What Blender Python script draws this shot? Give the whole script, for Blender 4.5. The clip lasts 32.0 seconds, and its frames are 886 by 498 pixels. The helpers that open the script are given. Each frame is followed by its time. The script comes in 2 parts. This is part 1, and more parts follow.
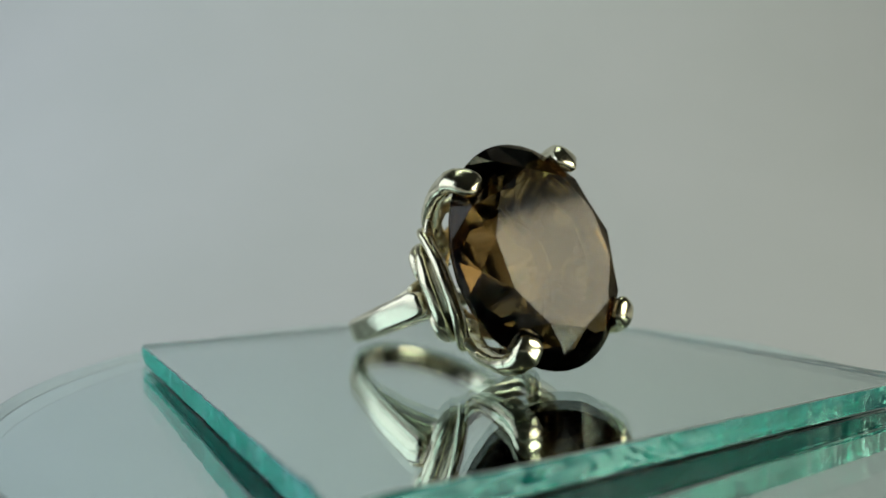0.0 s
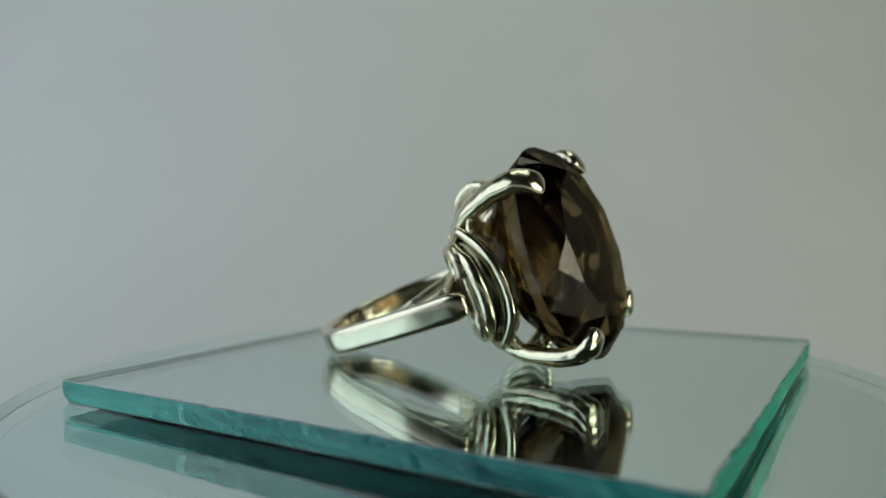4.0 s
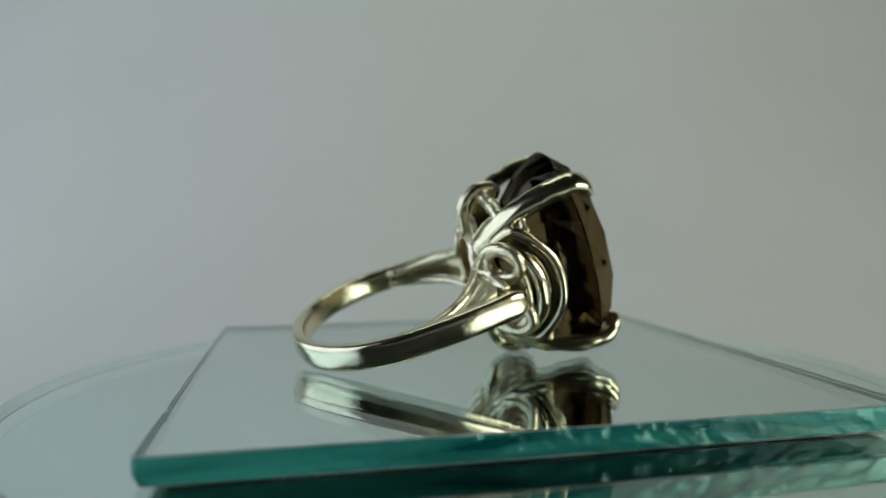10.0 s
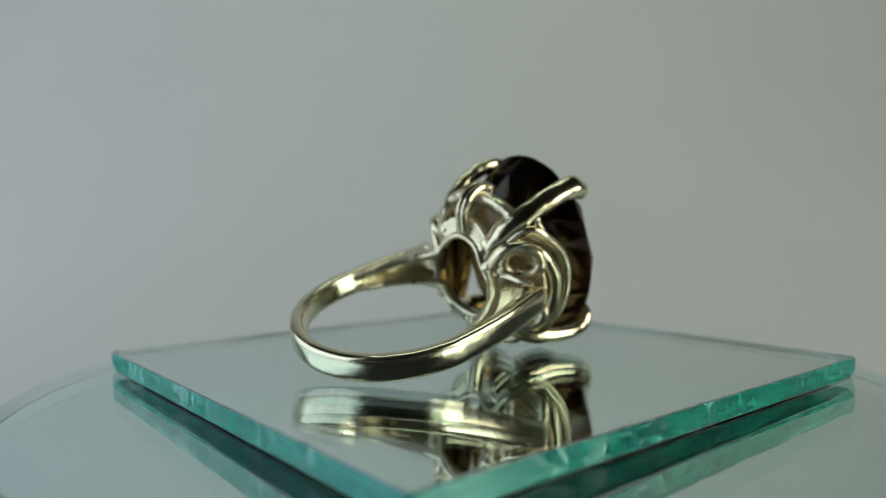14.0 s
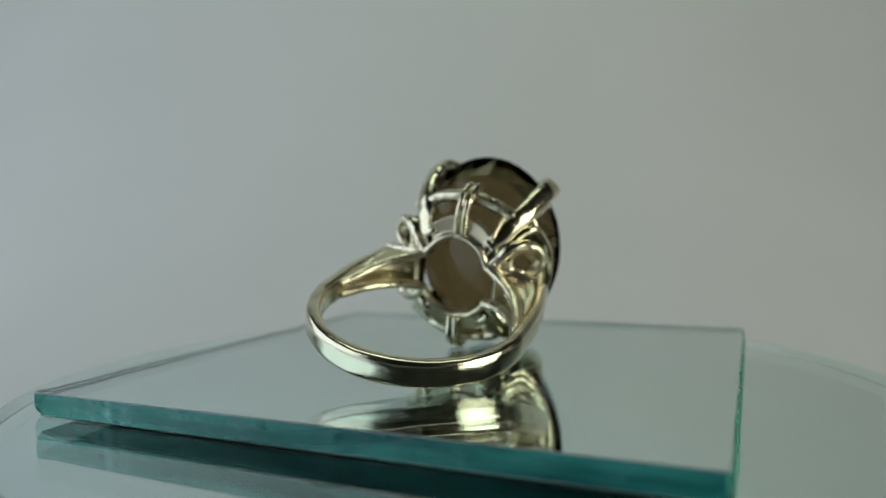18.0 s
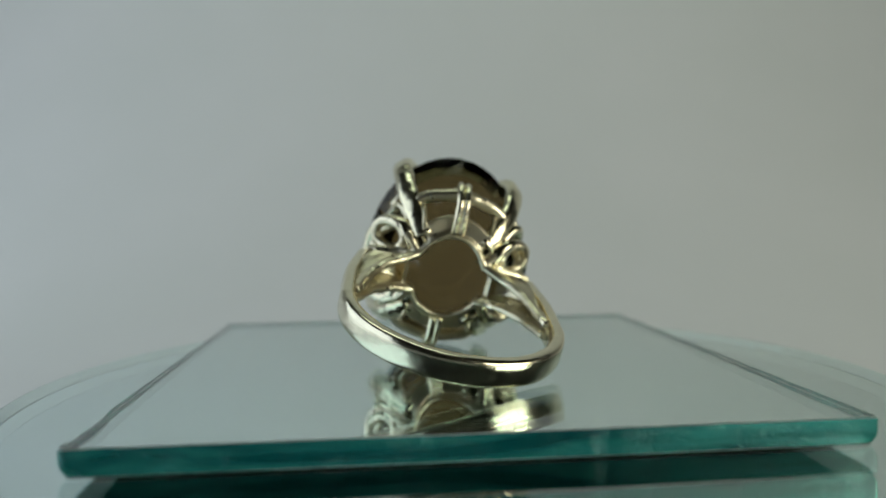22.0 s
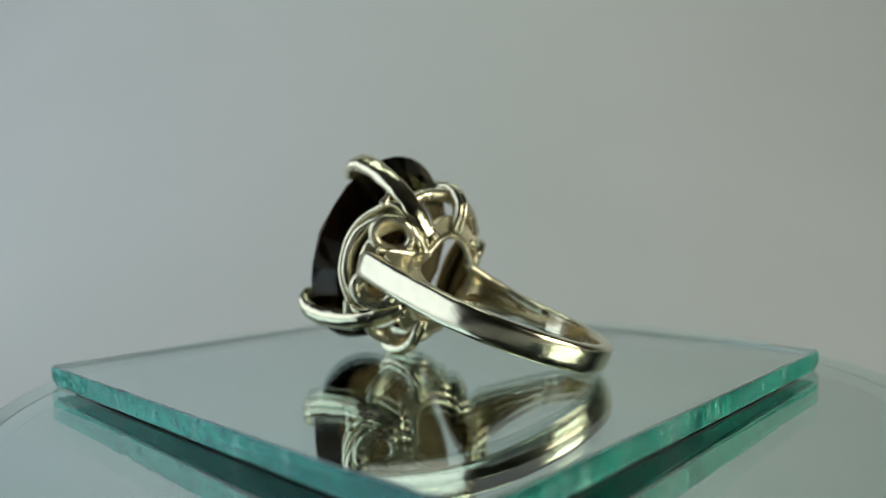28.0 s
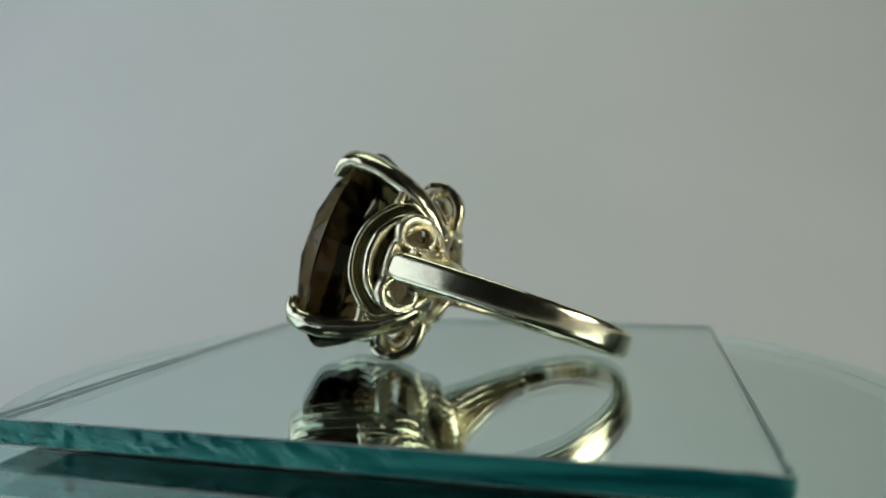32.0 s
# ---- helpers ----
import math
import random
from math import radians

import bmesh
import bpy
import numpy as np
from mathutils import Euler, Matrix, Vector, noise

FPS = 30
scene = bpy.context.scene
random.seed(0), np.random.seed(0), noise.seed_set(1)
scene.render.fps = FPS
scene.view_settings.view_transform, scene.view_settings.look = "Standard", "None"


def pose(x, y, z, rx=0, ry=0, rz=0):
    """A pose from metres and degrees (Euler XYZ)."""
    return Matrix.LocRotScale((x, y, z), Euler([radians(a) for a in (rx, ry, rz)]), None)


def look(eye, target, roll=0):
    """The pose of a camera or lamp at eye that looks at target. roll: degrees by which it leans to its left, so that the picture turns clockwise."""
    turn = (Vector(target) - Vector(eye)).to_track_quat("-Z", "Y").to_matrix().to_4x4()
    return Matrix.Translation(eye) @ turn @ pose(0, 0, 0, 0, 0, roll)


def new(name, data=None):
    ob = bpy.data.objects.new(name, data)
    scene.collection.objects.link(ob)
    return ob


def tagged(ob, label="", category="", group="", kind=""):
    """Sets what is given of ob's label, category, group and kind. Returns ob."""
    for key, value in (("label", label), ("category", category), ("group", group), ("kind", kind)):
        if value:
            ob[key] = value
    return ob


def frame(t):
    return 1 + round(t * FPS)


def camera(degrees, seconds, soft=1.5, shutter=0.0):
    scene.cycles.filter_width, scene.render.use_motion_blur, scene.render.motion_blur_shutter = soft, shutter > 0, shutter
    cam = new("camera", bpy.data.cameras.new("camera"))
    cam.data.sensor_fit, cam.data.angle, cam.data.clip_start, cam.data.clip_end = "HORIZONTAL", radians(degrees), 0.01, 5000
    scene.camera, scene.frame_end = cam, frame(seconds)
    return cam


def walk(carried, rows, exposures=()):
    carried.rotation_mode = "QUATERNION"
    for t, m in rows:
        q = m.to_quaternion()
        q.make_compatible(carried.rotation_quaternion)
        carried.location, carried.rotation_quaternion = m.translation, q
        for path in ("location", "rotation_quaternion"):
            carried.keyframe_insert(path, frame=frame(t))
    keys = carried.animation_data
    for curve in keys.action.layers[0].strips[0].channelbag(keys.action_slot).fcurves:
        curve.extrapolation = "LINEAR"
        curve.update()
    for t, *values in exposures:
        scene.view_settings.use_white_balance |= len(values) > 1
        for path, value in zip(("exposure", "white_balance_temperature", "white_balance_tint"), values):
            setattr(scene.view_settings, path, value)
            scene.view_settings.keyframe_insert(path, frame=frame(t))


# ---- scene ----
MM = 0.001
SECONDS = 32.0
TOP = 30.0            # height of the plate's upper face over the table, in millimetres

# ---- camera: fixed on a small stand ----
cam = camera(61.75, SECONDS, soft=1.4)
EYE = Vector((0.0, -76.9, TOP + 14.89)) * MM
PAN, PITCH, ROLL = radians(-1.345), radians(-2.603), -0.595
AHEAD = Vector((math.sin(PAN) * math.cos(PITCH), math.cos(PAN) * math.cos(PITCH), math.sin(PITCH)))
STAND = look(EYE, EYE + AHEAD, ROLL)
walk(cam, [(0.0, STAND), (SECONDS, STAND)], [(0.0, 0.08), (2.0, 0.04), (3.2, -0.08), (6.0, -0.09), (13.0, -0.11), (19.0, -0.12), (25.0, -0.04), (32.0, -0.03)])
cam.data.dof.use_dof, cam.data.dof.focus_distance, cam.data.dof.aperture_fstop = True, 0.064, 22.0


def spin(t):
    """The turntable's turn at t seconds: an even 7 degrees a second, its top leaning a little on its axis."""
    lean = Matrix.Rotation(0.0046, 4, Vector((0.0032, -0.0047, 0)).normalized())
    return Matrix.Translation((0, 0, TOP * MM)) @ Matrix.Rotation(radians(167.515 + 7.0033 * t), 4, "Z") @ lean


# ---- world and lamps ----
world = bpy.data.worlds.new("room_light")
scene.world = world
world.use_nodes = True
world.node_tree.nodes["Background"].inputs[0].default_value = (0.75, 0.80, 0.9, 1)
world.node_tree.nodes["Background"].inputs[1].default_value = 0.02


def area_lamp(name, eye, target, size_x, size_y, watts, colour):
    data = bpy.data.lights.new(name, "AREA")
    data.shape, data.size, data.size_y, data.energy, data.color = "RECTANGLE", size_x, size_y, watts, colour
    ob = new(name, data)
    ob.matrix_world = look(eye, target)
    return ob


area_lamp("softbox_lamp", (-0.28, -0.035, 0.13), (0, 0.03, 0.05), 0.40, 0.30, 0.62, (0.755, 0.88, 1.0))
area_lamp("softbox_lamp", (0.27, -0.135, 0.123), (0, 0.03, 0.05), 0.19, 0.135, 0.52, (0.95, 0.95, 0.79))
# unseen fill added overhead, for the greenish tone of the upper paper
area_lamp("added_top_fill", (0.0, 0.10, 0.43), (0, 0.17, 0.0), 0.24, 0.10, 0.20, (0.84, 1.0, 0.82))


# ---- materials ----
def material(name):
    m = bpy.data.materials.new(name)
    m.use_nodes = True
    nt = m.node_tree
    return m, nt, nt.nodes["Principled BSDF"]


def node(nt, kind, **inputs):
    n = nt.nodes.new(kind)
    for key, value in inputs.items():
        n.inputs[key.replace("_", " ")].default_value = value
    return n


def noise_ramp(nt, scale, low, high, detail=4.0, lo=0.35, hi=0.65):
    """Object-space noise through a two-colour ramp; returns the ramp's colour and the noise."""
    tc = nt.nodes.new("ShaderNodeTexCoord")
    tex = node(nt, "ShaderNodeTexNoise", Scale=scale, Detail=detail)
    nt.links.new(tc.outputs["Object"], tex.inputs["Vector"])
    ramp = nt.nodes.new("ShaderNodeValToRGB")
    ramp.color_ramp.elements[0].position, ramp.color_ramp.elements[0].color = lo, (*low, 1)
    ramp.color_ramp.elements[1].position, ramp.color_ramp.elements[1].color = hi, (*high, 1)
    nt.links.new(tex.outputs["Fac"], ramp.inputs["Fac"])
    return ramp.outputs["Color"], tex.outputs["Fac"]


def bump(nt, p, height, strength, distance):
    b = node(nt, "ShaderNodeBump", Strength=strength, Distance=distance)
    nt.links.new(height, b.inputs["Height"])
    nt.links.new(b.outputs["Normal"], p.inputs["Normal"])


def make_silver(name, colour, dull):
    m, nt, p = material(name)
    p.inputs["Metallic"].default_value = 1.0
    c, f = noise_ramp(nt, 900.0, tuple(v * 0.93 for v in colour), colour)
    nt.links.new(c, p.inputs["Base Color"])
    r, g = noise_ramp(nt, 700.0, (dull * 0.85,) * 3, (dull * 1.2,) * 3, 8.0)
    nt.links.new(r, p.inputs["Roughness"])
    tc = nt.nodes.new("ShaderNodeTexCoord")
    stretch = node(nt, "ShaderNodeMapping", Scale=(1.0, 6.0, 1.4))
    nt.links.new(tc.outputs["Object"], stretch.inputs["Vector"])
    fine = node(nt, "ShaderNodeTexNoise", Scale=2600.0, Detail=3.0)
    nt.links.new(stretch.outputs["Vector"], fine.inputs["Vector"])
    wide = node(nt, "ShaderNodeTexNoise", Scale=420.0, Detail=3.0)
    nt.links.new(tc.outputs["Object"], wide.inputs["Vector"])
    mix = node(nt, "ShaderNodeMath")
    mix.operation = "MULTIPLY_ADD"
    mix.inputs[1].default_value = 2.5
    nt.links.new(wide.outputs["Fac"], mix.inputs[0])
    nt.links.new(fine.outputs["Fac"], mix.inputs[2])
    bump(nt, p, mix.outputs["Value"], 0.5, 0.00002)
    return m


SILVER = make_silver("polished_silver", (0.79, 0.73, 0.52), 0.18)
# tarnish darkened further: the recesses' dark reflections are put into the colour
SHADED_TARNISH = make_silver("shaded_tarnished_silver", (0.22, 0.20, 0.13), 0.22)
SILVER_WORN = make_silver("worn_silver", (0.80, 0.73, 0.53), 0.31)
m, nt, p = material("stamped_groove")
p.inputs["Metallic"].default_value, p.inputs["Roughness"].default_value = 1.0, 0.45
p.inputs["Base Color"].default_value = (0.48, 0.42, 0.30, 1)
GROOVE = m
SATIN = make_silver("satin_silver", (0.79, 0.73, 0.54), 0.18)

m, nt, p = material("smoky_quartz")
nt.nodes.remove(p)
inside = node(nt, "ShaderNodeBsdfRefraction", Color=(0.45, 0.38, 0.255, 1), Roughness=0.0, IOR=1.55)
facet = node(nt, "ShaderNodeBsdfAnisotropic", Color=(0.25, 0.20, 0.14, 1), Roughness=0.0)
gloss = node(nt, "ShaderNodeFresnel", IOR=1.55)
body = nt.nodes.new("ShaderNodeMixShader")
nt.links.new(gloss.outputs[0], body.inputs["Fac"])
nt.links.new(inside.outputs[0], body.inputs[1])
nt.links.new(facet.outputs[0], body.inputs[2])
polish = node(nt, "ShaderNodeBsdfAnisotropic", Roughness=0.12)
blend = node(nt, "ShaderNodeMixShader", Fac=0.025)
nt.links.new(body.outputs[0], blend.inputs[1])
nt.links.new(polish.outputs[0], blend.inputs[2])
nt.links.new(blend.outputs[0], nt.nodes["Material Output"].inputs["Surface"])
QUARTZ = m


def make_glass(name, colour, rough):
    m, nt, p = material(name)
    p.inputs["Base Color"].default_value = (*colour, 1)
    p.inputs["Roughness"].default_value = rough
    p.inputs["IOR"].default_value = 1.52
    p.inputs["Transmission Weight"].default_value = 1.0
    return m, nt, p


CLEAR = make_glass("float_glass", (0.82, 0.97, 0.955), 0.0)[0]
EDGE, nt, p = make_glass("cut_glass_edge", (0.1, 0.6, 0.56), 0.10)
tc = nt.nodes.new("ShaderNodeTexCoord")
# long flow lines along the cut
flow = node(nt, "ShaderNodeMapping", Scale=(45.0, 45.0, 420.0))
nt.links.new(tc.outputs["Object"], flow.inputs["Vector"])
lines = node(nt, "ShaderNodeTexNoise", Scale=1.0, Detail=4.0, Distortion=0.6)
nt.links.new(flow.outputs["Vector"], lines.inputs["Vector"])
tone = nt.nodes.new("ShaderNodeValToRGB")
tone.color_ramp.elements[0].position, tone.color_ramp.elements[0].color = 0.34, (0.002, 0.155, 0.165, 1)
tone.color_ramp.elements[1].position, tone.color_ramp.elements[1].color = 0.70, (0.10, 0.76, 0.68, 1)
nt.links.new(lines.outputs["Fac"], tone.inputs["Fac"])
nt.links.new(tone.outputs["Color"], p.inputs["Base Color"])
r, g = noise_ramp(nt, 160.0, (0.06,) * 3, (0.25,) * 3, 4.0)
nt.links.new(r, p.inputs["Roughness"])
p.inputs["Transmission Weight"].default_value, p.inputs["Specular IOR Level"].default_value = 0.5, 0.6
p.inputs["Specular Tint"].default_value = (0.55, 1.0, 0.96, 1)
# fine hackle where the snap ran rough
along = node(nt, "ShaderNodeMapping", Scale=(420.0, 420.0, 700.0))
nt.links.new(tc.outputs["Object"], along.inputs["Vector"])
streak = node(nt, "ShaderNodeTexNoise", Scale=1.0, Detail=5.0, Roughness=0.65, Distortion=1.2)
nt.links.new(along.outputs["Vector"], streak.inputs["Vector"])
zone, g = noise_ramp(nt, 26.0, (0.03,) * 3, (1.0,) * 3, 2.0, 0.50, 0.60)
mix = node(nt, "ShaderNodeMath")
mix.operation = "MULTIPLY"
nt.links.new(streak.outputs["Fac"], mix.inputs[0])
nt.links.new(zone, mix.inputs[1])
bump(nt, p, mix.outputs["Value"], 0.8, 0.0006)
gleam = node(nt, "ShaderNodeBsdfAnisotropic", Roughness=0.15)
rough = node(nt, "ShaderNodeBump", Strength=1.0, Distance=0.0007)
nt.links.new(rough.outputs["Normal"], gleam.inputs["Normal"])
# splinter streaks: pale glints painted into the gloss colour, over the cut's deep green
split = node(nt, "ShaderNodeMapping", Scale=(1000.0, 1000.0, 240.0))
nt.links.new(tc.outputs["Object"], split.inputs["Vector"])
splinter = node(nt, "ShaderNodeTexNoise", Scale=1.0, Detail=4.0, Roughness=0.6, Distortion=0.8)
nt.links.new(split.outputs["Vector"], splinter.inputs["Vector"])
nt.links.new(splinter.outputs["Fac"], rough.inputs["Height"])
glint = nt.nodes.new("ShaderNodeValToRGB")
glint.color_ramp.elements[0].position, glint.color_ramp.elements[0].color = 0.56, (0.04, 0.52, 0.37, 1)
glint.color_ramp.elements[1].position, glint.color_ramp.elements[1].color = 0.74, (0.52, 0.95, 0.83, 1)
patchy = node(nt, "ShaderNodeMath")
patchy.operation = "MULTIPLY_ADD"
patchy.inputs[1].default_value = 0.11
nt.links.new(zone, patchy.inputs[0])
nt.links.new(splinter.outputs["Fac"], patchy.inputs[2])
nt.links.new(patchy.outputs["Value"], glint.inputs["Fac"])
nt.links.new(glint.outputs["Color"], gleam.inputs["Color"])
# sheen added at grazing angles, for light the glass would pass on
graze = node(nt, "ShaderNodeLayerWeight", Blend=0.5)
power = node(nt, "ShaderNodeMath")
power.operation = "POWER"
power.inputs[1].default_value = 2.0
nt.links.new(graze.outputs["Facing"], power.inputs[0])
sheen_mix = nt.nodes.new("ShaderNodeMixShader")
nt.links.new(power.outputs["Value"], sheen_mix.inputs["Fac"])
nt.links.new(p.outputs[0], sheen_mix.inputs[1])
nt.links.new(gleam.outputs[0], sheen_mix.inputs[2])
nt.links.new(sheen_mix.outputs[0], nt.nodes["Material Output"].inputs["Surface"])

m, nt, p = material("mirror_silvering")
p.inputs["Metallic"].default_value, p.inputs["Roughness"].default_value = 1.0, 0.0
p.inputs["Base Color"].default_value = (0.90, 0.92, 0.91, 1)
MIRROR = m
m, nt, p = material("mirror_back_paint")
c, f = noise_ramp(nt, 400.0, (0.002, 0.050, 0.030), (0.004, 0.080, 0.050))
nt.links.new(c, p.inputs["Base Color"])
p.inputs["Roughness"].default_value, p.inputs["Specular IOR Level"].default_value = 0.9, 0.05
BACK_PAINT = m


def make_plain(name, low, high, scale, rough):
    m, nt, p = material(name)
    c, f = noise_ramp(nt, scale, low, high)
    nt.links.new(c, p.inputs["Base Color"])
    p.inputs["Roughness"].default_value = rough
    return m


PAPER = make_plain("white_paper", (0.74, 0.75, 0.74), (0.78, 0.78, 0.78), 9.0, 0.9)
# a dim room put into the colour: dark, so metal and stone reflect dark
DARK_SURROUND = make_plain("dark_surround", (0.07, 0.07, 0.058), (0.095, 0.094, 0.078), 6.0, 0.8)
PLASTIC = make_plain("white_plastic", (0.70, 0.70, 0.69), (0.74, 0.74, 0.73), 60.0, 0.4)


# ---- mesh helpers, all in millimetres ----
def mesh_of(bm, mats, smooth=True):
    bmesh.ops.scale(bm, vec=(MM, MM, MM), verts=bm.verts)
    bmesh.ops.recalc_face_normals(bm, faces=bm.faces)
    me = bpy.data.meshes.new("mesh")
    bm.to_mesh(me)
    bm.free()
    for mat in mats if isinstance(mats, (list, tuple)) else [mats]:
        me.materials.append(mat)
    for f in me.polygons:
        f.use_smooth = smooth
    return me


def part(name, bm, mats, parent, label="", smooth=True):
    ob = new(name, mesh_of(bm, mats, smooth))
    ob.parent = parent
    return tagged(ob, label) if label else ob


def spline(points, steps):
    """Catmull-Rom through the points, steps per stretch."""
    ps = [Vector(q) for q in points]
    ps = [2 * ps[0] - ps[1]] + ps + [2 * ps[-1] - ps[-2]]
    out = []
    for a, b, c, d in zip(ps, ps[1:], ps[2:], ps[3:]):
        for i in range(steps):
            u = i / steps
            out.append(0.5 * (2 * b + (c - a) * u + (2 * a - 5 * b + 4 * c - d) * u * u + (3 * b - a - 3 * c + d) * u ** 3))
    return out + [ps[-2]]


def oval(w, h, n=14, power=2.0):
    """A rounded outline w by h; a power over 2 squares it off."""
    pts = []
    for i in range(n):
        a = 2 * math.pi * (i + 0.5) / n
        c, s = math.cos(a), math.sin(a)
        k = (abs(c) ** power + abs(s) ** power) ** (-1 / power)
        pts.append((c * k * w / 2, s * k * h / 2))
    return pts


def sweep(path, outline, up, size=None, closed=False, bm=None, lump=0.07):
    """Carries an outline along a path. The outline's second axis leans to up (a vector, or one for each point); size gives scales
    for its two axes, lump the unevenness of the casting."""
    bm = bm or bmesh.new()
    n, rings = len(path), []
    for i, q in enumerate(path):
        a, b = (path[(i - 1) % n], path[(i + 1) % n]) if closed else (path[max(i - 1, 0)], path[min(i + 1, n - 1)])
        t = (b - a).normalized()
        u = up[i] if isinstance(up, list) else Vector(up)
        v = (u - t * u.dot(t)).normalized()
        s = t.cross(v)
        kx, ky = size[i] if size else (1, 1)
        ring = [q + s * (x * kx) + v * (y * ky) for x, y in outline]
        rings.append([bm.verts.new(co + lump * noise.noise_vector(co * 0.9) + 0.5 * lump * noise.noise_vector(co * 2.3)) for co in ring])
    m = len(outline)
    for i in range(n if closed else n - 1):
        r0, r1 = rings[i], rings[(i + 1) % n]
        for j in range(m):
            bm.faces.new((r0[j], r0[(j + 1) % m], r1[(j + 1) % m], r1[j]))
    if not closed:
        bm.faces.new(rings[0][::-1])
        bm.faces.new(rings[-1])
    return bm


# ---- light tent, table and turntable ----
def sheet(name, corners, mat, label, category, thick=3.0):
    """A flat panel with thickness, from four corners."""
    bm = bmesh.new()
    n = (Vector(corners[1]) - Vector(corners[0])).cross(Vector(corners[3]) - Vector(corners[0])).normalized() * thick
    lo = [bm.verts.new(Vector(q)) for q in corners]
    hi = [bm.verts.new(Vector(q) + n) for q in corners]
    bm.faces.new(lo)
    bm.faces.new(hi[::-1])
    for i in range(4):
        bm.faces.new((lo[i], lo[(i + 1) % 4], hi[(i + 1) % 4], hi[i]))
    return tagged(new(name, mesh_of(bm, mat, False)), label, category, kind="structure")


def make_backdrop():
    """One sheet of paper that lies on the table and curves up behind."""
    bm = bmesh.new()
    line = [(-330.0, 0.0)] + [(y, 0.0) for y in range(-300, 100, 50)]
    line += [(90 + 190 * math.sin(a), 190 - 190 * math.cos(a)) for a in [math.pi / 2 * i / 24 for i in range(25)]] + [(280, 300), (280, 460)]
    xs = [-650 + 65 * i for i in range(21)]
    for dz in (0.0, -0.4):
        rows = [[bm.verts.new((x, y - dz * (z > 100), z + dz)) for x in xs] for y, z in line]
        for r0, r1 in zip(rows, rows[1:]):
            for j in range(len(xs) - 1):
                bm.faces.new((r0[j], r0[j + 1], r1[j + 1], r1[j]))
    return tagged(new("backdrop", mesh_of(bm, PAPER)), "seamless sweep of white paper behind the turntable", "backdrop", kind="structure")


make_backdrop()
# walls and ceiling are unseen, added to close off light and darken reflections
sheet("added_wall_west", [(-700, -900, -4), (-700, 500, -4), (-700, 500, 900), (-700, -900, 900)], DARK_SURROUND, "unseen dark wall, added for dark reflections", "wall")
sheet("added_wall_east", [(700, -900, -4), (700, 500, -4), (700, 500, 900), (700, -900, 900)], DARK_SURROUND, "unseen dark wall, added for dark reflections", "wall", -3.0)
sheet("added_wall_south", [(-700, -900, -4), (700, -900, -4), (700, -900, 900), (-700, -900, 900)], DARK_SURROUND, "unseen dark wall, added for dark reflections", "wall")
sheet("added_wall_north", [(-700, 500, -4), (700, 500, -4), (700, 500, 900), (-700, 500, 900)], DARK_SURROUND, "unseen dark wall, added for dark reflections", "wall", -3.0)
sheet("ceiling", [(-700, -900, 900), (700, -900, 900), (700, 500, 900), (-700, 500, 900)], DARK_SURROUND, "unseen dark ceiling, added for dark reflections", "ceiling")
sheet("ground", [(-1500, -1500, -4), (1500, -1500, -4), (1500, 1500, -4), (-1500, 1500, -4)], PLASTIC, "pale table top under the light tent", "table", -20.0)


def lathe(profile, n=128, bm=None, mats=None):
    """Turns a closed profile of (radius, height) round z; mats gives the material of each stretch."""
    bm = bm or bmesh.new()
    rings = []
    for r, z in profile:
        if r < 1e-6:
            rings.append([bm.verts.new((0, 0, z))])
        else:
            rings.append([bm.verts.new((r * math.cos(2 * math.pi * i / n), r * math.sin(2 * math.pi * i / n), z)) for i in range(n)])
    for k, (a, b) in enumerate(zip(rings, rings[1:])):
        for i in range(n):
            j = (i + 1) % n
            if len(a) == 1:
                f = bm.faces.new((a[0], b[j], b[i]))
            elif len(b) == 1:
                f = bm.faces.new((a[i], a[j], b[0]))
            else:
                f = bm.faces.new((a[i], a[j], b[j], b[i]))
            if mats:
                f.material_index = mats[k]
    return bm


PLATE_T, BACK_T, DISC_T, DISC_R = 2.0, 0.08, 3.6, 47.6
DISC_TOP = -PLATE_T - BACK_T


def make_turntable():
    thing = tagged(new("turntable"), "round glass mirror turntable with a slanted rim", "turntable")
    z0, z1 = DISC_TOP - DISC_T, DISC_TOP
    part("disc", lathe([(0, z1), (43.3, z1), (43.5, z1 - 0.06), (DISC_R - 0.2, z1 - 2.35), (DISC_R, z1 - 2.5), (DISC_R, z0 + 0.1), (DISC_R - 0.06, z0), (0, z0)], 192,
                       mats=[0, 3, 0, 3, 1, 1, 2]), [CLEAR, RIM, MIRROR, ARRIS], thing, "clear round glass with a slanted rim", smooth=False)
    part("backing", lathe([(0, z0 - 0.02), (DISC_R - 0.5, z0 - 0.02), (DISC_R - 0.5, z0 - 0.25), (0, z0 - 0.25)], 128), BACK_PAINT, thing, "dark painted mirror back", smooth=False)
    part("drum", lathe([(0, z0 - 0.3), (30, z0 - 0.3), (30.5, z0 - 0.8), (30.5, -TOP + 0.8), (30, -TOP + 0.05), (0, -TOP + 0.05)], 96), PLASTIC, thing, "white plastic drum", smooth=False)
    return thing


RIM, nt, p = make_glass("ground_glass_rim", (0.80, 0.83, 0.82), 0.9)
p.inputs["Transmission Weight"].default_value = 0.0
ARRIS, nt, p = make_glass("ground_glass_arris", (0.42, 0.47, 0.46), 0.5)
p.inputs["Transmission Weight"].default_value = 0.4
turntable = make_turntable()

PLATE_CORNERS = [(38.25, 0.0), (-2.1, 40.35), (-42.45, 0.6), (-2.3, -39.95)]


CORNER_R = [0.45, 0.8, 0.5, 0.7]
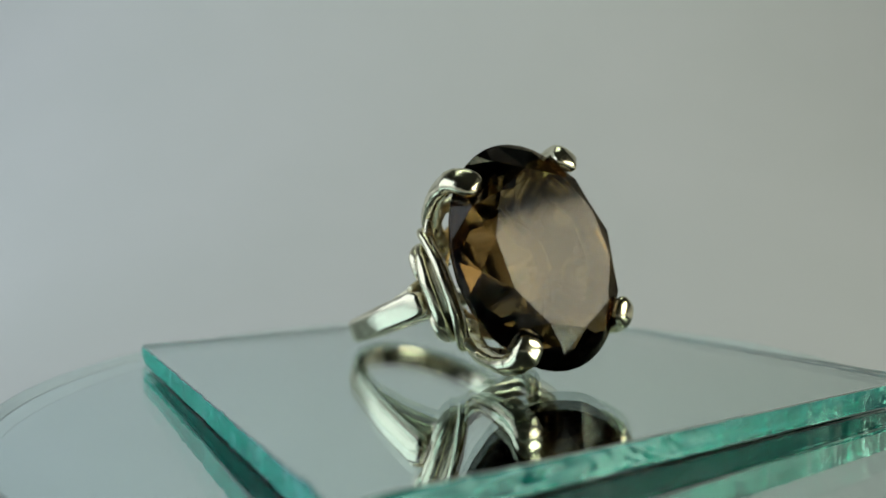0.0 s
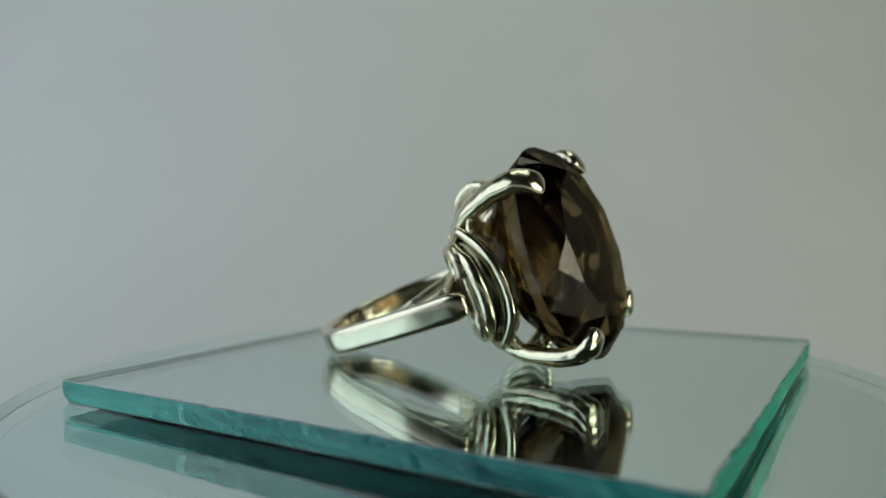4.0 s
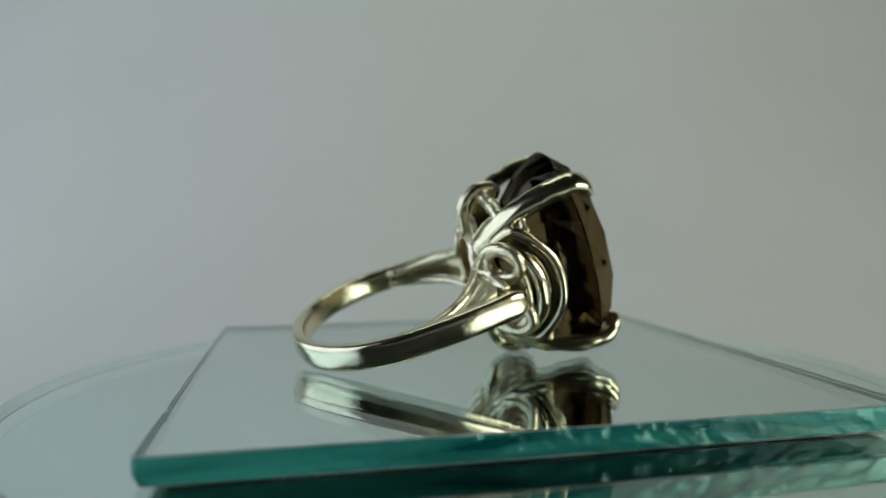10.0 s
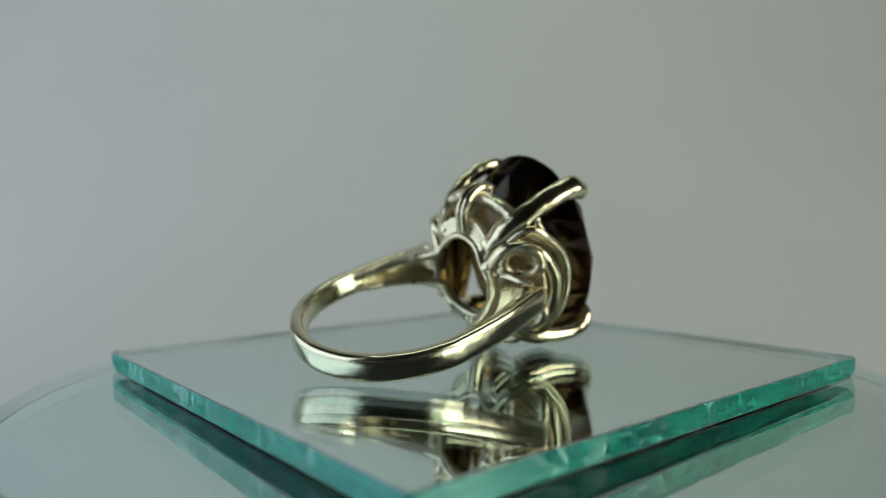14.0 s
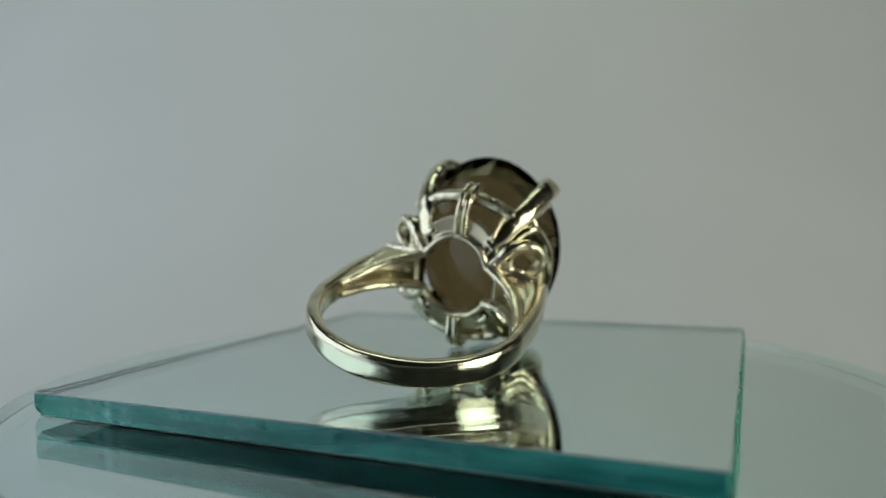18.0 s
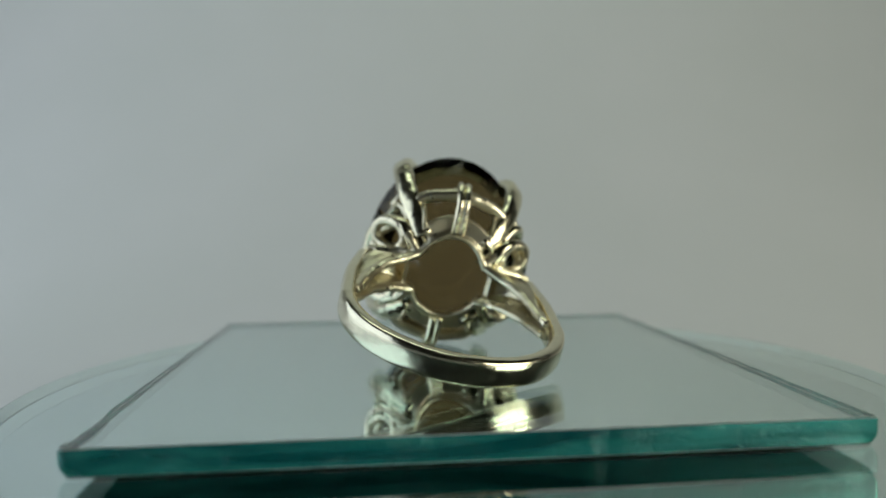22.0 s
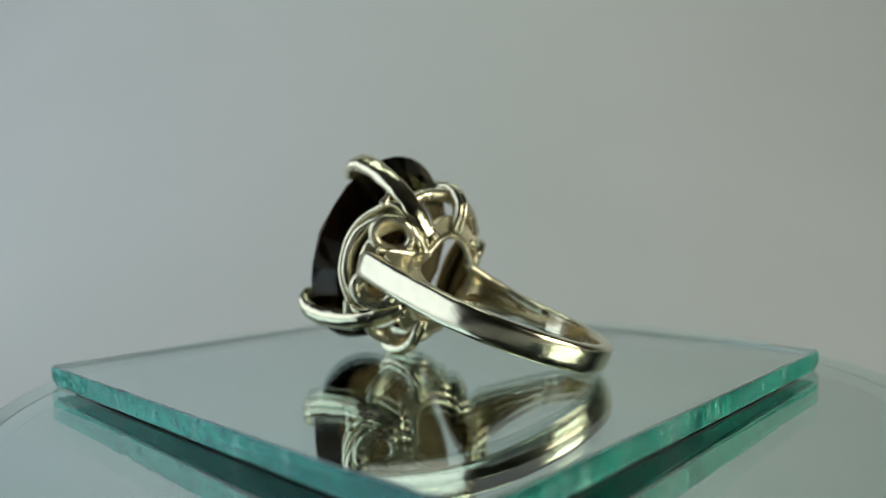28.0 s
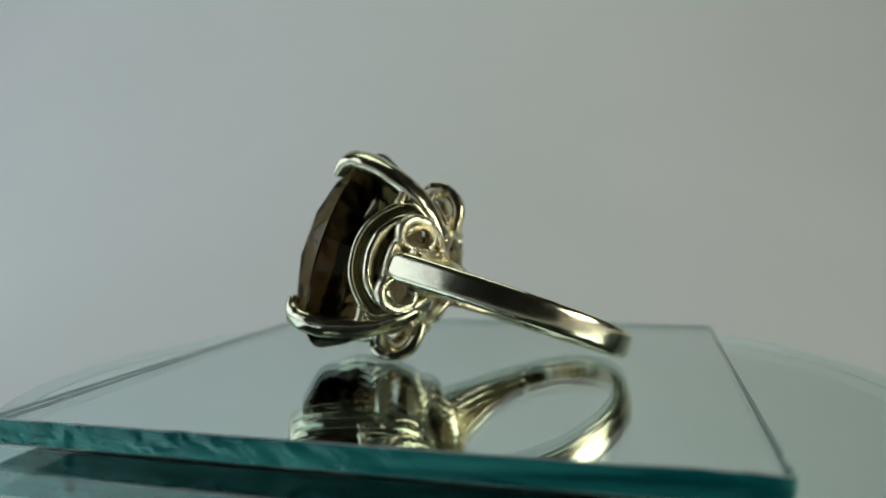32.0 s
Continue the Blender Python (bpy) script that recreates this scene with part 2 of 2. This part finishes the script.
# spalls along the upper edge of each side: place and half width as shares of the side, depth in millimetres
SPALLS = [[(0.93, 0.03, 0.25), (0.62, 0.012, 0.2)], [(0.07, 0.05, 0.32), (0.15, 0.05, 0.22), (0.55, 0.03, 0.15)],
          [(0.90, 0.07, 0.45), (0.97, 0.03, 0.4), (0.3, 0.02, 0.25)], [(0.05, 0.02, 0.2), (0.8, 0.015, 0.25)]]
CHIPPED, nt, p = make_glass("chipped_clear_glass", (0.93, 0.98, 0.97), 0.3)
p.inputs["Transmission Weight"].default_value = 0.7
c, f = noise_ramp(nt, 1400.0, (0.0,) * 3, (1.0,) * 3, 4.0)
bump(nt, p, f, 0.6, 0.0002)


def make_plate():
    """A square of mirror glass with scored and snapped edges."""
    thing = tagged(new("mirror_plate"), "square mirror glass tile with rough teal cut edges", "mirror")
    rim = []
    steps = 260
    for i in range(4):
        a, b = Vector(PLATE_CORNERS[i]), Vector(PLATE_CORNERS[(i + 1) % 4])
        length, side = (b - a).length, (b - a).normalized()
        back = (a - Vector(PLATE_CORNERS[i - 1])).normalized()
        out, out0 = Vector((side.y, -side.x)), Vector((back.y, -back.x))
        r0, r1 = CORNER_R[i], CORNER_R[(i + 1) % 4]
        hub = a + (side - back) * r0
        for k in range(9):
            n = out0.lerp(out, (k + 0.5) / 9).normalized()
            rim.append((hub + n * r0, n, 0.0, i, 0.0))
        for k in range(steps):
            d = r0 + (length - r0 - r1) * (k + 0.5) / steps
            rim.append((a + side * d, out, d / length, i, min(1.0, (d - r0) / 1.2, (length - r1 - d) / 1.2)))
    bm = bmesh.new()
    levels = [(0.0, -0.08), (-0.08, 0.0), (-0.35, 0.02), (-0.65, 0.03), (-0.95, 0.02), (-1.25, 0.0), (-1.55, 0.02), (-1.75, 0.01), (-PLATE_T + 0.11, 0.0), (-PLATE_T, -0.10)]
    rings = []
    for z, push in levels:
        ring = []
        for q, out, u, i, free in rim:
            wave = chip = 0.0
            # the snap: smooth over one stretch of each side, splintered over the rest
            rough = min(1.0, max(0.0, (noise.noise(Vector((u * 3.1 + i * 7.7, 0.3, 2.0))) + 0.12) * 6))
            if -PLATE_T < z < 0:
                lean = u * 56 + z * 1.2
                wave = 0.07 * noise.noise(Vector((u * 9 + i * 31, z * 0.7, 0.0)))
                wave += rough * (0.13 * noise.noise(Vector((lean * 0.55, z * 1.1, i * 3.0))) + 0.06 * noise.noise(Vector((lean * 1.5, z * 1.6, i * 5.0))))
            if z > -0.5:
                chip = -0.55 * max(0.0, noise.noise(Vector((u * 17 + i * 5, 7.0, 1.0))) - 0.42) * (1 + z * 2) * (0.3 + rough)
                chip -= 0.12 * max(0.0, noise.noise(Vector((u * 75 + i * 9, 3.0, 1.0)))) * (1 + z * 2) * rough
                for where, width, deep in SPALLS[i]:
                    chip -= deep * max(0.0, 1 - (abs(u - where) / width) ** 2) * (1 + z * 2) * (0.85 + 0.25 * noise.noise(Vector((u * 40, i * 4.0, z * 2))))
            under = -0.4 * (1 - free) * max(0.0, -1.3 - z) / 0.7
            s = q + out * (push + (wave + chip) * free + under)
            ring.append(bm.verts.new((s.x, s.y, z)))
        rings.append(ring)
    n = len(rim)
    for k, (a, b) in enumerate(zip(rings, rings[1:])):
        for j in range(n):
            f = bm.faces.new((a[j], a[(j + 1) % n], b[(j + 1) % n], b[j]))
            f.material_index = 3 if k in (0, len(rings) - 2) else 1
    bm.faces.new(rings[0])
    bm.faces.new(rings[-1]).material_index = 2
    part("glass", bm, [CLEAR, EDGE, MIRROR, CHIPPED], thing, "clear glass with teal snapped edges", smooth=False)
    bm = bmesh.new()
    line = [q - out * 0.45 for q, out, u, i, free in rim[::4]]
    lo = [bm.verts.new((q.x, q.y, -PLATE_T - 0.01)) for q in line]
    hi = [bm.verts.new((q.x, q.y, -PLATE_T - BACK_T + 0.005)) for q in line]
    bm.faces.new(lo)
    bm.faces.new(hi)
    for i in range(len(line)):
        j = (i + 1) % len(line)
        bm.faces.new((lo[i], lo[j], hi[j], hi[i]))
    part("backing", bm, BACK_PAINT, thing, "dark painted mirror back", smooth=False)
    return thing


mirror_plate = make_plate()


# ---- the ring: x across the finger, y along the finger, z from the finger hole to the stone ----
def ring_pose():
    """Where the ring lies on the plate: on the back of its shank and its lower claws, tipped and rolled."""
    yaw, tilt, roll = radians(132.92), radians(17.0), radians(12.91)
    n = Vector((math.cos(yaw) * math.cos(tilt), math.sin(yaw) * math.cos(tilt), math.sin(tilt)))
    r = (-n).cross(Vector((0, 0, 1))).normalized()
    v = n.cross(r)
    right, up = math.cos(roll) * r + math.sin(roll) * v, math.cos(roll) * v - math.sin(roll) * r
    m = Matrix((right, up, n)).transposed().to_4x4()
    m.translation = Vector((3.64, -5.975, 5.19)) * MM
    return m


GIRDLE_Z, GIRDLE_A, GIRDLE_B = 19.2, 8.7, 10.8
SHIFT = Vector((0, 0.5, 0))   # the setting sits a little off the middle of the band


def make_gem(thing):
    """A ten-fold oval brilliant: table, stars, kites, upper halves, girdle, pavilion in three steps, flat culet."""
    bm = bmesh.new()
    n, step = 10, 36.0

    def at(a, ka, z, kb=None):
        a = radians(a + 90)
        return bm.verts.new(Vector((GIRDLE_A * ka * math.cos(a), GIRDLE_B * (kb or ka) * math.sin(a), z)) + SHIFT * 0.85)

    table = [at(step * i, 0.685, GIRDLE_Z + 2.92, 0.695) for i in range(n)]
    mid = [at(step * (i + 0.5), 0.865, GIRDLE_Z + 1.82, 0.88) for i in range(n)]
    gi = [at(step * i / 4, 1.0, GIRDLE_Z + 0.10) for i in range(4 * n)]
    lo = [at(step * i / 4, 1.0, GIRDLE_Z - 0.10) for i in range(4 * n)]
    pav = [at(step * i / 2, 0.86, GIRDLE_Z - 2.6, 0.88) for i in range(2 * n)]
    low = [at(step * (i + 0.5), 0.58, GIRDLE_Z - 5.0, 0.67) for i in range(n)]
    culet = [at(step * (i + 0.5), 0.32, GIRDLE_Z - 6.4, 0.37) for i in range(n)]
    bm.faces.new(table)
    for i in range(n):
        j, g = (i + 1) % n, 4 * i
        # crown: star, kite below each table corner, two upper halves
        bm.faces.new((table[i], mid[i], table[j]))
        bm.faces.new((table[i], mid[i - 1], gi[g], mid[i]))
        bm.faces.new((mid[i], gi[g], gi[g + 1], gi[g + 2]))
        bm.faces.new((mid[i], gi[g + 2], gi[g + 3], gi[(g + 4) % (4 * n)]))
        # pavilion: twenty upper facets, a lower step, then ten mains to the culet
        a, b, c = pav[2 * i], pav[2 * i + 1], pav[(2 * i + 2) % (2 * n)]
        bm.faces.new((lo[g], lo[g + 1], lo[g + 2], b, a))
        bm.faces.new((lo[g + 2], lo[g + 3], lo[(g + 4) % (4 * n)], c, b))
        bm.faces.new((low[i], a, b))
        bm.faces.new((low[i], b, c))
        bm.faces.new((low[i], c, low[j]))
        bm.faces.new((low[i], low[j], culet[j], culet[i]))
    bm.faces.new(culet)
    for i in range(4 * n):
        j = (i + 1) % (4 * n)
        bm.faces.new((gi[i], gi[j], lo[j], lo[i]))
    return part("gemstone", bm, QUARTZ, thing, "faceted oval smoky brown quartz", smooth=False)


def loft(rows, thick, bm=None):
    """A curved plate through rows of points; thick is the vector to its other side."""
    bm = bm or bmesh.new()
    t = Vector(thick)
    front = [[bm.verts.new(q) for q in row] for row in rows]
    back = [[bm.verts.new(q + t) for q in row] for row in rows]
    for vs in (front, back):
        for a, b in zip(vs, vs[1:]):
            for j in range(len(a) - 1):
                bm.faces.new((a[j], a[j + 1], b[j + 1], b[j]))
    edge = lambda v: v[0] + [r[-1] for r in v[1:-1]] + v[-1][::-1] + [r[0] for r in reversed(v[1:-1])]
    f, b = edge(front), edge(back)
    for k in range(len(f)):
        bm.faces.new((f[k], f[(k + 1) % len(f)], b[(k + 1) % len(f)], b[k]))
    return bm


def make_shank(thing):
    pts = [(-8.75, 0, 11.85), (-9.3, 0, 9.0), (-9.95, 0, 5.0), (-10.05, 0, 0.6)]
    for a in range(190, 351, 16):
        pts.append((10.1 * math.cos(radians(a)), 0, 10.1 * math.sin(radians(a))))
    pts += [(10.05, 0, 0.6), (9.95, 0, 5.0), (9.3, 0, 9.0), (8.75, 0, 11.85)]
    path = spline(pts, 6)
    ups = [Vector((q.x, 0, min(q.z, 2.0))).normalized() for q in path]
    size = []
    for q in path:
        k = max(0.0, (q.z + 4) / 16)
        size.append((1.02 + 0.06 * k, 1.0 + 0.1 * k))
    for i, k in enumerate((0.55, 0.8, 0.93)):
        for j in (i, len(size) - 1 - i):
            size[j] = (size[j][0] * k, size[j][1] * k)
    shank = part("shank", sweep(path, oval(2.55, 1.45, 32, 3.6), ups, size, lump=0.03), SATIN, thing, "flat-sided polished silver band")
    # small stamped marks inside the band
    rnd = random.Random(3)
    for k in range(6):
        a = radians(STAMP + 6.2 * k)
        c, r = Vector((math.cos(a), 0, math.sin(a))), 10.1 - 0.735
        t = Vector((-c.z, 0, c.x))
        w, h = 0.24, 0.42 + 0.12 * rnd.random()
        bm = bmesh.new()
        vs = [bm.verts.new(c * (r + d) + t * (x * w) + Vector((0, y * h, 0))) for d in (0.0, 0.06) for x, y in ((-1, -1), (1, -1), (1, 1), (-1, 1))]
        for f in ((0, 1, 2, 3), (4, 5, 6, 7), (0, 1, 5, 4), (1, 2, 6, 5), (2, 3, 7, 6), (3, 0, 4, 7)):
            bm.faces.new([vs[i] for i in f])
        part("stamp", bm, GROOVE, shank, "dark stamped mark", smooth=False)
    return shank


STAMP = 191.0


FINGER = 9.4    # radius of the finger hole


def on_finger(x, y, lift=0.0):
    """The point of the finger hole's surface over x and y, lifted towards the stone."""
    return Vector((x, y, math.sqrt(FINGER * FINGER - x * x) + lift))


def set_off(q):
    """Moves a point of the setting off the band's middle, less and less towards the band."""
    return q + SHIFT * min(1.0, max(0.0, (q.z - 4.0) / 5.0))


def mirrored(points, sx, sy, steps=6):
    """A path through points of one quarter of the setting, set into the quarter sx, sy."""
    return [set_off(q) for q in spline([(sx * x, sy * y, z) for x, y, z in points], steps)]


def arch(points, sx, steps=6):
    """A whole arch from its half: mirrored along the finger."""
    half = [(sx * x, y, z) for x, y, z in points]
    return [q + SHIFT for q in spline(half + [(x, -y, z) for x, y, z in reversed(half[:-1])], steps)]


# one quarter of the setting: the arches of a shoulder from the notch in the rim to their middle
OUTER = [(4.4, 3.3, 9.7), (5.4, 5.0, 11.4), (6.57, 5.7, 13.0), (7.3, 4.3, 14.6), (7.75, 2.4, 15.8), (7.9, 0.0, 16.2)]
INNER = [(4.1, 2.7, 9.2), (5.3, 4.35, 10.2), (6.7, 4.6, 11.6), (7.75, 3.6, 13.2), (8.35, 1.9, 14.2), (8.5, 0.0, 14.5)]
SEAT = [(3.95, 2.1, 8.9), (5.3, 3.6, 9.6), (6.6, 3.95, 10.9), (7.7, 2.95, 12.0), (8.4, 1.5, 12.4), (8.6, 0.0, 12.45)]
CLAW = [(3.3, 3.9, 9.5), (4.4, 5.3, 10.9), (5.5, 6.9, 13.2), (6.25, 8.05, 16.5), (6.4, 8.4, 19.1), (6.1, 8.05, 20.5), (5.5, 7.35, 21.05), (5.0, 6.75, 20.9)]
RIB = [(3.85, 1.95, 8.75), (5.4, 1.6, 7.85), (7.1, 1.3, 6.35), (8.25, 1.0, 4.6), (9.0, 0.75, 2.6), (9.6, 0.6, 1.0)]
RAIL = [(5.2, 6.1, 12.1), (4.0, 7.2, 12.15), (2.7, 7.75, 12.1), (0.0, 8.25, 12.0)]


def make_gallery(thing):
    """The cast basket under the stone, fused into one: rim, flanges, ribs, recesses and bars."""
    bm = bmesh.new()
    for sy in (-1, 1):
        # the rim: an arc from notch to notch over the finger
        path, ups = [], []
        for i in range(45):
            a = radians(22 + 136 * i / 44)
            path.append(set_off(on_finger(3.95 * math.cos(a), sy * 4.65 * math.sin(a), 0.2)))
            ups.append(Vector((0.25 * math.cos(a), sy * 0.25 * math.sin(a), 1)))
        size = [(1 + 0.12 * noise.noise(q * 0.8), 1.0) for q in path]
        sweep(path, oval(0.7, 1.2, 12, 2.8), ups, size, bm=bm)
    for sy in (-1, 1):
        # flange from the rim out to the window under the rail
        turn = [radians(47 + 86 * i / 24) for i in range(25)]
        rows = []
        for k in (0.0, 0.5, 1.0):
            rows.append([on_finger((4.0 + 1.55 * k) * math.cos(a), sy * (4.7 + 1.85 * k) * math.sin(a), 0.05 + 0.55 * k) + SHIFT for a in turn])
        loft(rows, (0, 0, 0.65), bm)
        for x in (-3.6, 3.6):
            # short posts from the flange to the rail
            foot = on_finger(x, sy * 5.15, 0.7) + SHIFT
            head = Vector((x * 1.1, sy * 7.05, 12.1)) + SHIFT
            sweep(spline([foot, foot.lerp(head, 0.5) + Vector((0, sy * 0.15, -0.1)), head], 4), oval(0.5, 0.6, 8), Vector((0, sy, -0.6)), bm=bm)
    for sx in (-1, 1):
        for sy in (-1, 1):
            rib = mirrored(RIB, sx, sy)
            ups = [Vector((q.x, 0, q.z)).normalized() for q in rib]
            sweep(rib, oval(0.85, 1.15, 12, 2.6), ups, bm=bm)
            # side web between the rib and the band
            edge = mirrored([(5.2, 2.1, 9.8), (7.2, 1.6, 9.8), (8.75, 1.15, 9.2), (9.25, 1.0, 7.0), (9.4, 0.9, 5.0)], sx, sy)
            spots = [rib[round(i * (len(rib) - 1) / 8)] for i in range(9)]
            outer = [edge[round(i * (len(edge) - 1) / 8)] for i in range(9)]
            loft([spots, [p.lerp(q, 0.5) - Vector((0, sy * 0.2, 0)) for p, q in zip(spots, outer)], outer], (0, -sy * 0.6, 0), bm)
            # bar under the scroll hole
            bar = mirrored([(4.2, 2.15, 9.05), (5.8, 1.75, 9.6), (7.4, 1.5, 9.9), (8.8, 1.1, 10.3)], sx, sy)
            sweep(bar, oval(0.7, 0.8, 10, 2.4), Vector((0, 0, 1)), bm=bm)
            # fillet between the claw and the outer arch
            web = mirrored([(5.95, 7.55, 14.7), (6.35, 6.5, 13.9), (6.9, 5.2, 13.75)], sx, sy)
            sweep(web, oval(0.75, 0.7, 10), Vector((sx, sy, 0)), [(1.5 - 0.5 * math.sin(math.pi * i / (len(web) - 1)),) * 2 for i in range(len(web))], bm=bm)
        sweep([q - Vector((sx * 0.35, 0, 0.1)) for q in arch(SEAT, sx)], oval(0.8, 0.9, 12, 2.6), Vector((sx, 0, 0.1)), bm=bm)
        for sy in (-1, 1):
            # thick rim of the scroll hole beside the end of the band
            path = [Vector((sx * (6.75 + 1.5 * math.sin(a)), sy * (2.85 + 1.5 * math.cos(a)), 11.05 + 1.15 * math.sin(a))) + SHIFT for a in [2 * math.pi * i / 36 for i in range(36)]]
            wob = [(1 + 0.14 * noise.noise(Vector((i * 0.4, sx, sy))), 1 + 0.1 * noise.noise(Vector((i * 0.4, sy, sx + 5)))) for i in range(36)]
            sweep(path, oval(1.15, 1.25, 14, 2.4), [Vector((sx * 0.62, 0, -0.78))] * 36, wob, closed=True, bm=bm)
        rows = []
        for k in (-1, -0.6, 0, 0.6, 1):
            # sunk floor of the recess between the ribs
            d = 0.8 + 0.35 * (1 - abs(k))
            rows.append([set_off(q) for q in spline([(sx * (x + d * u), y * k, z + d * u) for x, y, z, u in ((8.6, 0.7, 4.6, 0.3), (7.2, 1.1, 6.5, 0.9), (5.6, 1.4, 8.0, 1.0), (4.2, 1.95, 8.75, 0.7))], 5)])
        loft(rows, (sx * 0.5, 0, 0.45), bm)
        # rough cast inner face of the shoulder, from the recess up to the arches
        rows = []
        for k in (-1, -0.5, 0, 0.5, 1):
            rows.append([q + SHIFT for q in spline([(sx * x, y * k, z) for x, y, z in ((4.2, 2.0, 9.0), (5.8, 1.7, 10.6), (7.3, 1.3, 11.9), (8.2, 1.2, 12.7))], 5)])
        loft(rows, (sx * 0.45, 0, -0.45), bm)
    gallery = part("gallery", bm, SILVER_WORN, thing, "cast silver basket and ribs under the stone")
    fuse = gallery.modifiers.new("fuse", "REMESH")
    fuse.mode, fuse.voxel_size, fuse.use_smooth_shade = "VOXEL", 0.10 * MM, True
    soft = gallery.modifiers.new("soft", "SMOOTH")
    soft.factor, soft.iterations = 0.5, 10
    for sy in (-1, 1):
        half = [(x, sy * y, z) for x, y, z in RAIL]
        path = [q + SHIFT for q in spline(half + [(-x, y, z) for x, y, z in reversed(half[:-1])], 8)]
        wob = [(1 + 0.16 * noise.noise(q * 2.6), 1 + 0.16 * noise.noise(q * 2.6 + Vector((9, 0, 0)))) for q in path]
        part("gallery_rail", sweep(path, oval(1.3, 1.35, 12, 2.8), Vector((0, 0, 1)), wob), SILVER_WORN, thing)


def make_claws(thing):
    for sx in (-1, 1):
        for sy in (-1, 1):
            path = mirrored(CLAW, sx, sy, 8)
            ups = []
            for q in path:
                k = min(1.0, max(0.0, (q.z - 19.4) / 1.6)) * (1.0 if abs(q.x) < 6.4 else 0.6)
                low = min(1.0, max(0.0, (14.0 - q.z) / 4.0))
                ups.append(Vector((sx * 6.5, sy * 8.5, -5.0 * low + 12 * k)).normalized())
            n = len(path)
            size = []
            for i in range(n):
                u = i / (n - 1)
                w = 2.05 + 0.25 * min(1.0, u / 0.45) + 0.25 * math.exp(-((u - 0.80) / 0.16) ** 2)
                h = 1.32 + 0.38 * math.sin(math.pi * min(1.0, u * 1.15))
                tail = max(0.0, (u - 0.90) / 0.10)
                k = max(0.45, math.sqrt(max(0.0, 1 - 0.85 * tail * tail)))
                size.append((w * k * (1 + 0.04 * noise.noise(Vector((i * 0.3, sx, sy)))), h * k))
            part("claw", sweep(path, oval(1.0, 1.0, 20, 2.7), ups, size, lump=0.10), SILVER, thing)


def make_loops(thing):
    for sy in (-1, 1):
        half = [(0.35, 4.9, 9.55), (0.35, 6.3, 9.55), (0.36, 7.6, 9.85), (0.38, 8.55, 10.7), (0.38, 9.05, 11.9), (0.38, 8.95, 12.9), (0.36, 8.45, 13.4)]
        pts = [(x, sy * y, z) for x, y, z in half] + [(0.0, sy * 8.0, 13.2)] + [(-x, sy * y, z) for x, y, z in reversed(half)]
        path = [q + SHIFT for q in spline(pts, 6)]
        ups = [Vector((0, sy * 0.7, -0.6))] * len(path)
        part("bead_loop", sweep(path, oval(0.84, 1.25, 12, 2.4), ups), SILVER, thing)


def make_shoulders(thing):
    for sx in (-1, 1):
        # the two shoulders were cast a little unlike
        off, set_in, bold, roll_w = (Vector((-0.2, 0, -0.3)), 0.4, 0.95, 1.35) if sx < 0 else (Vector((-0.6, 0, 0.0)), 0.2, 0.72, 0.85)
        outer = [q + off * min(1.0, (q.z - 9.7) / 4.0) for q in arch(OUTER, sx)]
        inner, seat = arch(INNER, sx), arch(SEAT, sx)
        n = len(outer)
        lean = [Vector((sx, 0, 0.35 - 0.65 * min(1.0, max(0.0, (15.0 - q.z) / 4.0)))) for q in outer]
        roll = [a.lerp(b, set_in) for a, b in zip(inner, seat)]
        for name, path, w, h in (("outer_ridge", outer, bold, 1.15), ("inner_ridge", roll, roll_w, 1.4)):
            wob = [((0.65 + 0.35 * min(1.0, i / 7, (n - 1 - i) / 7)) * (1 + 0.07 * noise.noise(Vector((i * 0.33, w * 9, sx)))), 1 + 0.05 * math.sin(i * 0.5 + 1)) for i in range(n)]
            part(name, sweep(path, oval(w, h, 12, 2.6), lean, wob, lump=0.05), SILVER, thing)
        # flute and groove take the silver with dark reflections in its colour
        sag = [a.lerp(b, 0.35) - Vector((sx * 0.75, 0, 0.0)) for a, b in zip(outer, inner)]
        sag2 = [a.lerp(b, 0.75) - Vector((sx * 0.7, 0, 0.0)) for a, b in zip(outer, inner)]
        part("flute", loft([outer, sag, sag2, inner], (-sx * 0.8, 0, -0.5)), SHADED_TARNISH, thing, "hollow flute of tarnished silver with dark reflections painted in")
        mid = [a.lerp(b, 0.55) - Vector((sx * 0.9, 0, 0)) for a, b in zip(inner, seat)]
        part("cheek", loft([inner, mid, seat], (-sx * 0.6, 0, -0.2)), SHADED_TARNISH, thing, "tarnished groove beside the band with dark reflections painted in")


def make_ring():
    thing = tagged(new("cocktail_ring"), "silver cocktail ring with a large oval smoky quartz", "ring")
    make_shank(thing)
    make_gallery(thing)
    make_claws(thing)
    make_loops(thing)
    make_shoulders(thing)
    make_gem(thing)
    return thing


cocktail_ring = make_ring()


def motions():
    lie = ring_pose()
    times = [0.5 * i for i in range(int(SECONDS * 2) + 1)]
    for thing, m in ((turntable, Matrix()), (mirror_plate, Matrix()), (cocktail_ring, lie)):
        walk(thing, [(t, spin(t) @ m) for t in times])


motions()
